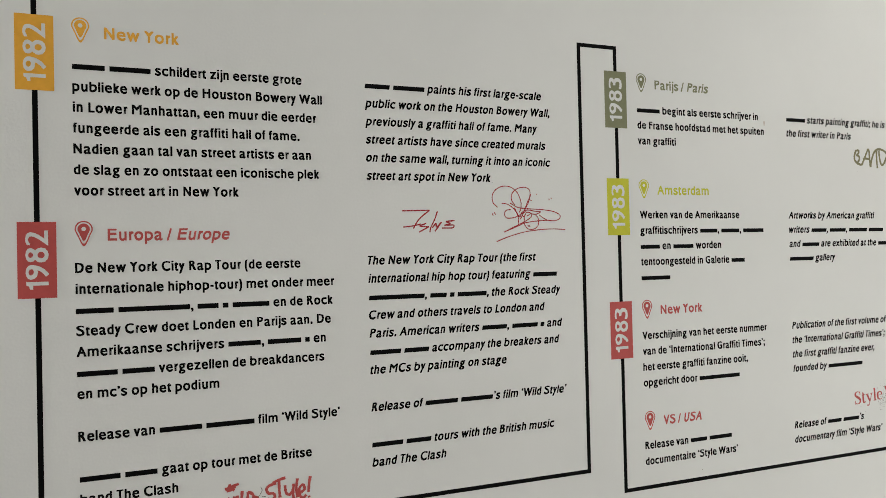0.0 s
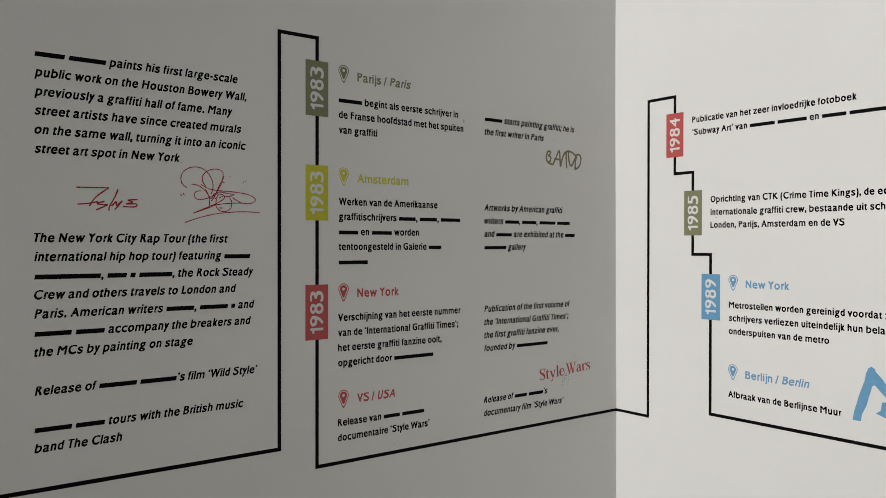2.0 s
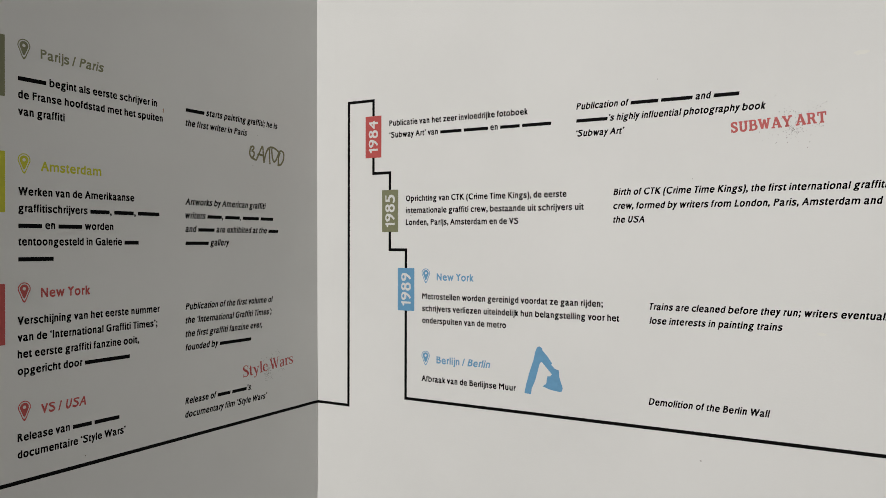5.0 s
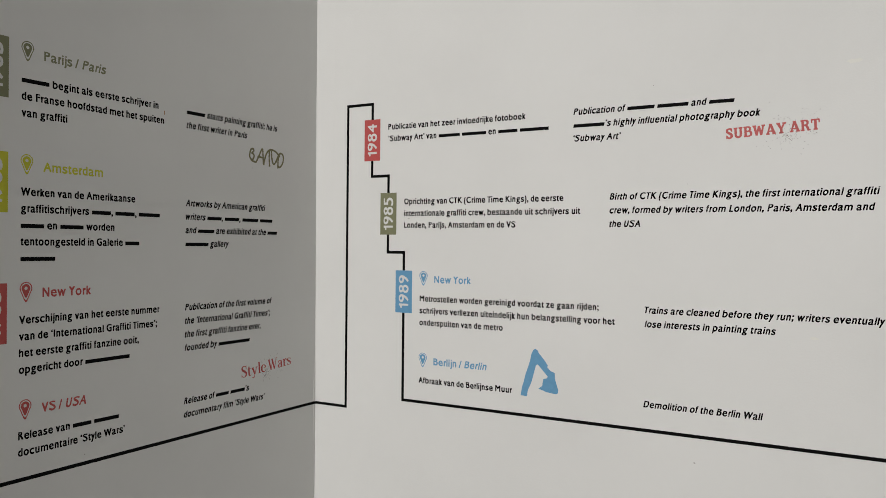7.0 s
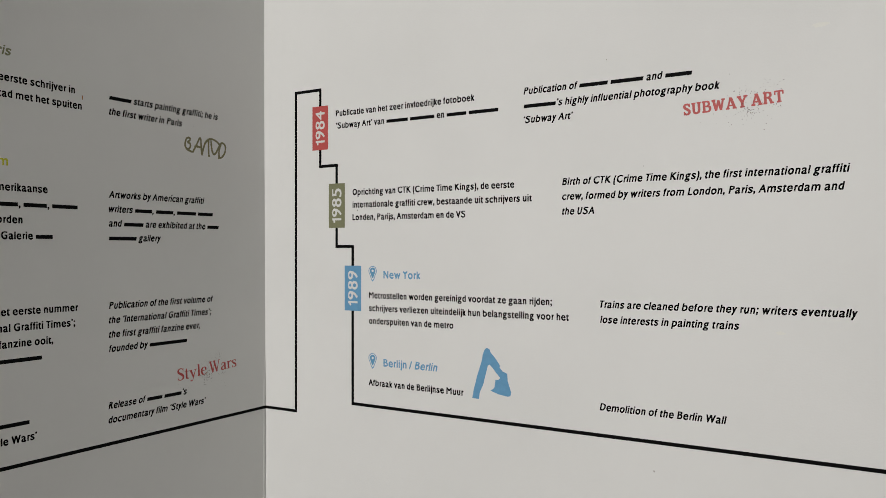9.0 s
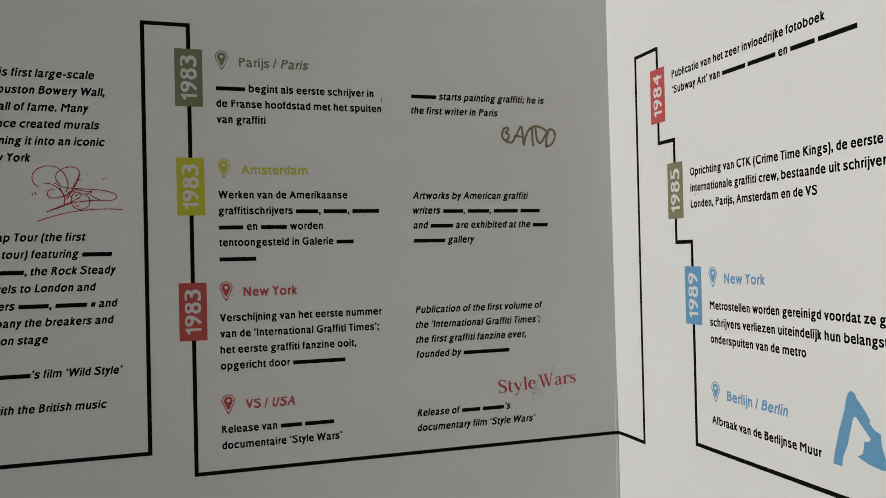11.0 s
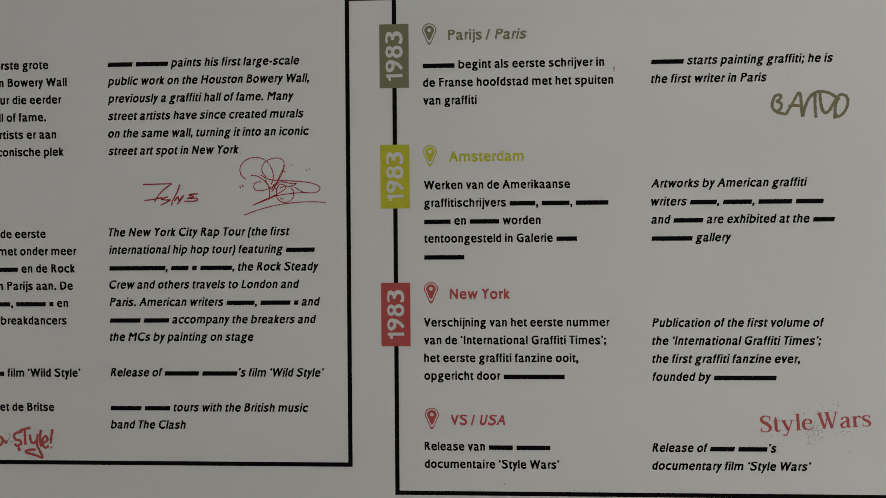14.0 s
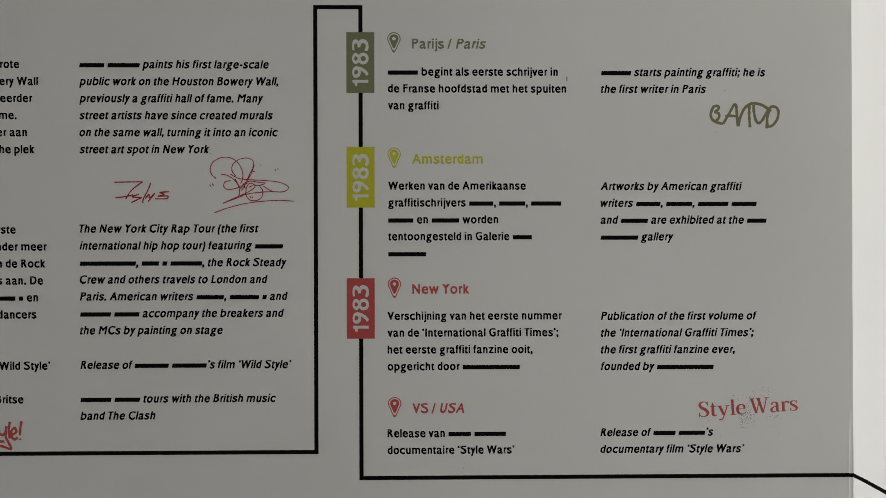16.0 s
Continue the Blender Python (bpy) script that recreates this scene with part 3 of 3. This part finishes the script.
def serif_title(wall, u, z, words, width, cap, rise, letters, space, swell, material, label):
    """A title in letters of broad strokes and serifs, each letter a part."""
    top = thing("title_lettering", wall, u, z, label, "title lettering", "red titles")
    top.matrix_world = top.matrix_world @ Matrix.Rotation(rise, 4, "Z")
    sizes = [letters[c][0] if c in letters else space for c in words]
    scale = width / (sum(sizes) + 0.045 * (len(words) - 1))
    pen = 0.0
    for c, wide in zip(words, sizes):
        if c in letters:
            bm = bmesh.new()
            for k, run in enumerate(letters[c][1]):
                mid = smooth([p[:2] for p in run]) if len(run) > 2 else [p[:2] for p in run]
                up, before = FILM * (1 + 0.12 * k), None
                for i, (x, y) in enumerate(mid):
                    at = i / (len(mid) - 1) * (len(run) - 1)
                    n = min(int(at), len(run) - 2)
                    half = swell * (run[n][2] + (run[n + 1][2] - run[n][2]) * (at - n))
                    (ax, ay), (bx, by) = mid[max(i - 1, 0)], mid[min(i + 1, len(mid) - 1)]
                    long = math.hypot(bx - ax, by - ay)
                    nx, ny = -(by - ay) / long * half, (bx - ax) / long * half
                    sides = [bm.verts.new((pen + (x + sx * nx) * scale, (y + sx * ny) * cap, h)) for sx, h in ((1, 0), (1, up), (-1, up), (-1, 0))]
                    if before:
                        for e in range(3):
                            bm.faces.new((before[e], before[e + 1], sides[e + 1], sides[e]))
                    before = sides
            bmesh.ops.recalc_face_normals(bm, faces=bm.faces[:])
            part("letter", bm, material, top)
        pen += (wide + 0.045) * scale
    return top


serif_title("B", 1.0766, 1.7312, "SUBWAY ART", 0.177, 0.0212, 0.052, SLAB, 0.2, 1.32, RED, "red slab serif book title stuck on the white wall")
serif_title("A", 1.7994, 1.175, "Style Wars", 0.1815, 0.0275, 0.064, GLYPHS, 0.12, 1.15, BRICK, "dark red serif film title stuck on the white wall")


def drawn(name, wall, u, z, scale, width, material, label, *groups):
    """A drawn tag: each stroke a part; x to the right and y down from the upper left corner, in drawing units."""
    top = thing(name, wall, u, z, label, "graffiti tag", "drawn tags")
    strokes = [pts for group in groups for pts in group]
    rnd = random.Random(len(strokes))
    for k, pts in enumerate(strokes):
        bm = bmesh.new()
        stroke(bm, [(x * scale, -y * scale) for x, y in pts], width, FILM * (1 + 0.12 * k), rnd)
        part("stroke", bm, material, top)
    return top


drawn("scribbled_tag", "A", 0.739, 1.6553, 0.000338, 0.0024, CRIMSON, "thin red scribbled marker tag on the white wall", [
    [(22, 158), (80, 157), (172, 155)], [(172, 155), (125, 190), (102, 215), (82, 248)], [(28, 240), (75, 235), (122, 225)],
    [(152, 222), (116, 235), (150, 239), (164, 240), (112, 266)], [(215, 160), (200, 200), (176, 245), (172, 268)],
    [(185, 245), (206, 222), (208, 242), (236, 216), (200, 262)], [(310, 208), (262, 213), (286, 222), (252, 232), (302, 231), (297, 245), (238, 246)],
])
drawn("looped_tag", "A", 0.739, 1.6553, 0.000338, 0.0017, CRIMSON, "fine red looped pen tag with an underline on the wall", [
    [(560, 138), (535, 115), (530, 80), (548, 48), (590, 27), (640, 30), (680, 60), (700, 105), (700, 140), (690, 165)],
    [(665, 125), (645, 100), (648, 65), (680, 38), (725, 30), (755, 45), (755, 80), (740, 110), (722, 150), (700, 195)],
    [(585, 117), (620, 122), (660, 150), (682, 190), (680, 235)],
    [(638, 150), (610, 155), (600, 175), (615, 195), (660, 192), (700, 175), (730, 160)],
], [
    [(762, 65), (747, 110), (724, 150), (702, 192), (690, 202)],
    [(660, 140), (690, 190), (705, 165), (715, 190), (735, 165), (760, 170), (735, 185)],
    [(705, 165), (740, 152), (790, 160), (820, 162), (790, 175), (760, 172)],
    [(635, 115), (680, 138), (740, 145), (830, 150), (900, 160), (940, 180), (935, 200), (905, 210), (860, 208), (790, 212), (720, 222), (680, 238), (595, 270)],
], [
    [(595, 270), (680, 232), (720, 215), (760, 190), (765, 170)], [(810, 178), (835, 195), (862, 208)],
    [(720, 190), (718, 225), (738, 252), (775, 255), (802, 235), (805, 200), (790, 180)],
    [(550, 320), (620, 295), (720, 270), (820, 258), (900, 255), (972, 259)],
    [(527, 170), (533, 183)], [(540, 164), (547, 178)], [(873, 90), (876, 98)], [(886, 85), (889, 92)], [(740, 232), (741, 243)], [(750, 232), (751, 243)],
    [(795, 65), (798, 69)], [(755, 98), (766, 101)],
])
drawn("bold_tag", "A", 1.7915, 1.7665, 0.000338, 0.0051, MARKER, "bold olive zigzag marker tag on the white wall", [
    [(112, 162), (95, 152), (86, 132), (90, 108), (100, 86), (116, 79), (129, 84), (124, 99), (106, 112)],
    [(104, 112), (122, 115), (132, 127), (128, 146), (112, 160), (98, 158)], [(106, 163), (132, 171), (152, 175)],
    [(152, 176), (180, 130), (204, 86), (215, 71), (223, 80), (226, 112), (229, 150), (233, 189)], [(165, 138), (190, 132), (224, 135)],
    [(233, 189), (245, 142), (262, 102), (280, 80), (300, 68), (332, 66), (366, 76), (392, 93)],
], [
    [(294, 76), (293, 120), (295, 160), (298, 194)], [(317, 74), (319, 110), (327, 150), (341, 171), (361, 160), (379, 130), (396, 100)],
    [(394, 102), (415, 83), (440, 88), (451, 110), (446, 146), (428, 175), (405, 190), (392, 180), (390, 150), (398, 116), (410, 96)],
    [(388, 178), (387, 200)],
])
drawn("film_tag", "A", 0.410, 1.1863, 0.000346, 0.0046, RED, "red graffiti style film title drawn on the wall", [
    [(92, 85), (98, 110), (108, 121), (118, 95), (122, 91), (128, 118), (140, 112), (146, 82)], [(158, 80), (160, 118)], [(180, 62), (176, 110), (182, 121), (196, 119)],
    [(205, 70), (204, 118), (222, 112), (229, 90), (216, 75), (204, 72)], [(105, 46), (165, 28)], [(125, 25), (130, 58)], [(112, 56), (150, 38)], [(117, 34), (146, 55)],
], [
    [(235, 95), (249, 105), (240, 104)], [(332, 48), (301, 55), (288, 70), (297, 89), (318, 92), (325, 108), (306, 121), (290, 111)], [(306, 130), (319, 139), (307, 143)],
    [(315, 45), (345, 34), (375, 28)], [(345, 37), (346, 80), (348, 115)], [(372, 62), (376, 95), (392, 107), (408, 88), (412, 60)],
], [
    [(408, 86), (410, 120), (425, 150), (436, 180), (400, 168), (350, 153), (362, 142), (402, 140)], [(430, 38), (424, 85), (430, 125)],
    [(440, 106), (462, 92), (455, 70), (438, 85), (440, 117), (455, 130), (470, 118)], [(490, 35), (484, 70), (480, 108)], [(481, 125), (484, 132)],
])
drawn("thin_flick", "A", 0.410, 1.1863, 0.000346, 0.001, GRIME, "thin dark flick and dash inside the drawn title", [[(262, 55), (268, 72), (258, 90), (245, 102)], [(268, 100), (285, 101)]])

arm = thing("excavator_silhouette", "B", 0.6174, 1.1504, "blue excavator arm silhouette cut from vinyl on the wall", "silhouette")
bm = bmesh.new()
sheet(bm, [(x * 0.000472, (282 - y) * 0.000462) for x, y in (
    (0, 280), (8, 238), (20, 196), (24, 178), (50, 100), (56, 68), (66, 44), (78, 36), (92, 44), (96, 56), (124, 86), (146, 116), (142, 124),
    (160, 142), (182, 150), (184, 182), (202, 236), (198, 252), (186, 256), (138, 250), (96, 236), (116, 222), (122, 184), (138, 182), (146, 172),
    (92, 114), (82, 120), (58, 210), (40, 250), (35, 282))])
part("silhouette", bm, BLUE, arm)

# ---- wear on the walls ----


def blot(name, wall, u, z, rx, ry, seed, material, label, layer=0.2):
    rnd = random.Random(seed)
    bm = bmesh.new()
    n = 14
    pts = [(rx * math.cos(math.tau * i / n) * rnd.uniform(0.6, 1.1), ry * math.sin(math.tau * i / n) * rnd.uniform(0.6, 1.1)) for i in range(n)]
    sheet(bm, pts, 0, FILM * layer)
    me = bpy.data.meshes.new(name)
    bm.to_mesh(me)
    bm.free()
    me.materials.append(material)
    ob = new(name, me)
    ob.matrix_world = FRAMES[wall] @ Matrix.Translation((u, z, 0))
    return tagged(ob, label, "wall mark", "marks on the walls")


SCUFF = vinyl("scuff", (0.45, 0.43, 0.41), 0.8)
blot("rust_drip", "A", 1.5595, 1.788, 0.0013, 0.0062, 1, RUST, "small rusty brown drip on the white wall")
for u, z, r in ((1.8462, 1.7681, 0.0009), (1.831, 1.692, 0.0008), (1.3713, 1.0852, 0.0011), (0.919, 1.6535, 0.0009), (1.103, 1.723, 0.0008)):
    blot("dark_speck", "A", u, z, r, r * 0.9, int(u * 1000), GRIME, "tiny dark speck on the painted wall")
for u, z, r in ((0.925, 1.857, 0.0009), (1.16, 1.80, 0.0007), (0.30, 1.573, 0.0014), (1.0, 1.64, 0.0007)):
    blot("dark_speck", "B", u, z, r, r * 1.2, int(u * 1000) + 7, GRIME, "tiny dark speck on the painted wall")
blot("grey_scuff", "B", 1.02, 1.049, 0.003, 0.002, 8, SCUFF, "faint grey scuff on the painted wall")
blot("filler_patch", "B", 1.3115, 1.868, 0.016, 0.005, 5, FILLER, "pale smear of wall filler on the paint", 1.0)
blot("filler_patch", "B", 1.247, 1.328, 0.009, 0.0035, 6, FILLER, "pale smear of wall filler on the paint", 1.0)

for u, z in ((0.776, 1.862), (0.62, 1.925), (0.86, 1.05)):
    blot("filler_patch", "A", u, z, 0.0024, 0.0018, int(u * 900), FILLER, "small pale bump of filler on the paint", 2.5)

# a skim of plaster evening out the inner corner: it leans into the room towards the top;
# the black line runs over it
bm = bmesh.new()
rows = []
heights = sorted([0.0, 0.5, 0.9, 1.3, 1.4, 1.5, 1.6, 1.7, 1.8, 1.9, 2.0, 2.2, 2.6, H] + [1.03 + 0.185 * k / 12 for k in range(13)] + [1.068 - W, 1.068 + W])
for z in heights:
    lean = 0.0022 + 0.0055 * min(1.0, max(0.0, (z - 1.08) / 0.85)) + 0.0009 * noise.noise((0, 0, z * 5))
    deep = 0.07 + 0.006 * noise.noise((3, 0, z * 4))
    profile = [(lean * (1 - k / 6) ** 2 - 0.0004 * k / 6, 0.0002 + deep * k / 6) for k in range(7)]
    rows.append([bm.verts.new((XC - a, YC - b, z)) for a, b in profile])
for za, p, q in zip(heights, rows, rows[1:]):
    for i in range(6):
        face = bm.faces.new((p[i], p[i + 1], q[i + 1], q[i]))
        face.smooth = True
        face.material_index = 1 if abs(za + 1e-5 + W - 1.068) < 1e-4 else 0
bmesh.ops.recalc_face_normals(bm, faces=bm.faces[:])
me = bpy.data.meshes.new("trim")
bm.to_mesh(me)
bm.free()
me.materials.append(PAINT)
me.materials.append(TAPE)
tagged(new("trim", me), "uneven skim of white plaster filling the inner corner", "trim", kind="structure")

# a lifted flake of paint along the foot of the corner, pointed at its top; the black line runs over it
bm = bmesh.new()
rows = []
heights = sorted([0.82 + 0.02 * k for k in range(20)] + [1.068 - W, 1.068 + W])
for z in heights:
    grown = math.sqrt(min(1.0, max(0.0, (1.207 - z) / 0.07)))
    wide = 0.0004 + 0.0066 * grown * (1 + 0.15 * noise.noise((5, 0, z * 12)))
    rise = 0.0003 + 0.001 * grown
    right = XC - 0.0032
    rows.append([bm.verts.new((right - wide * (1 - s), YC - h, z)) for s, h in ((0, 0.0003), (0.12, rise * 0.7), (0.35, rise), (0.85, rise * 0.9), (1.0, rise * 0.75), (1.0, 0.0003))])
for za, p, q in zip(heights, rows, rows[1:]):
    for i in range(5):
        face = bm.faces.new((p[i], p[i + 1], q[i + 1], q[i]))
        face.smooth = i < 4
        face.material_index = 1 if abs(za + W - 1.068) < 1e-4 else 0
bmesh.ops.recalc_face_normals(bm, faces=bm.faces[:])
me = bpy.data.meshes.new("paint_flake")
bm.to_mesh(me)
bm.free()
me.materials.append(PAINT)
me.materials.append(TAPE)
tagged(new("paint_flake", me), "lifted flake of white paint beside the inner corner", "paint flake", "marks on the walls")

bpy.data.objects.remove(letter_ob)
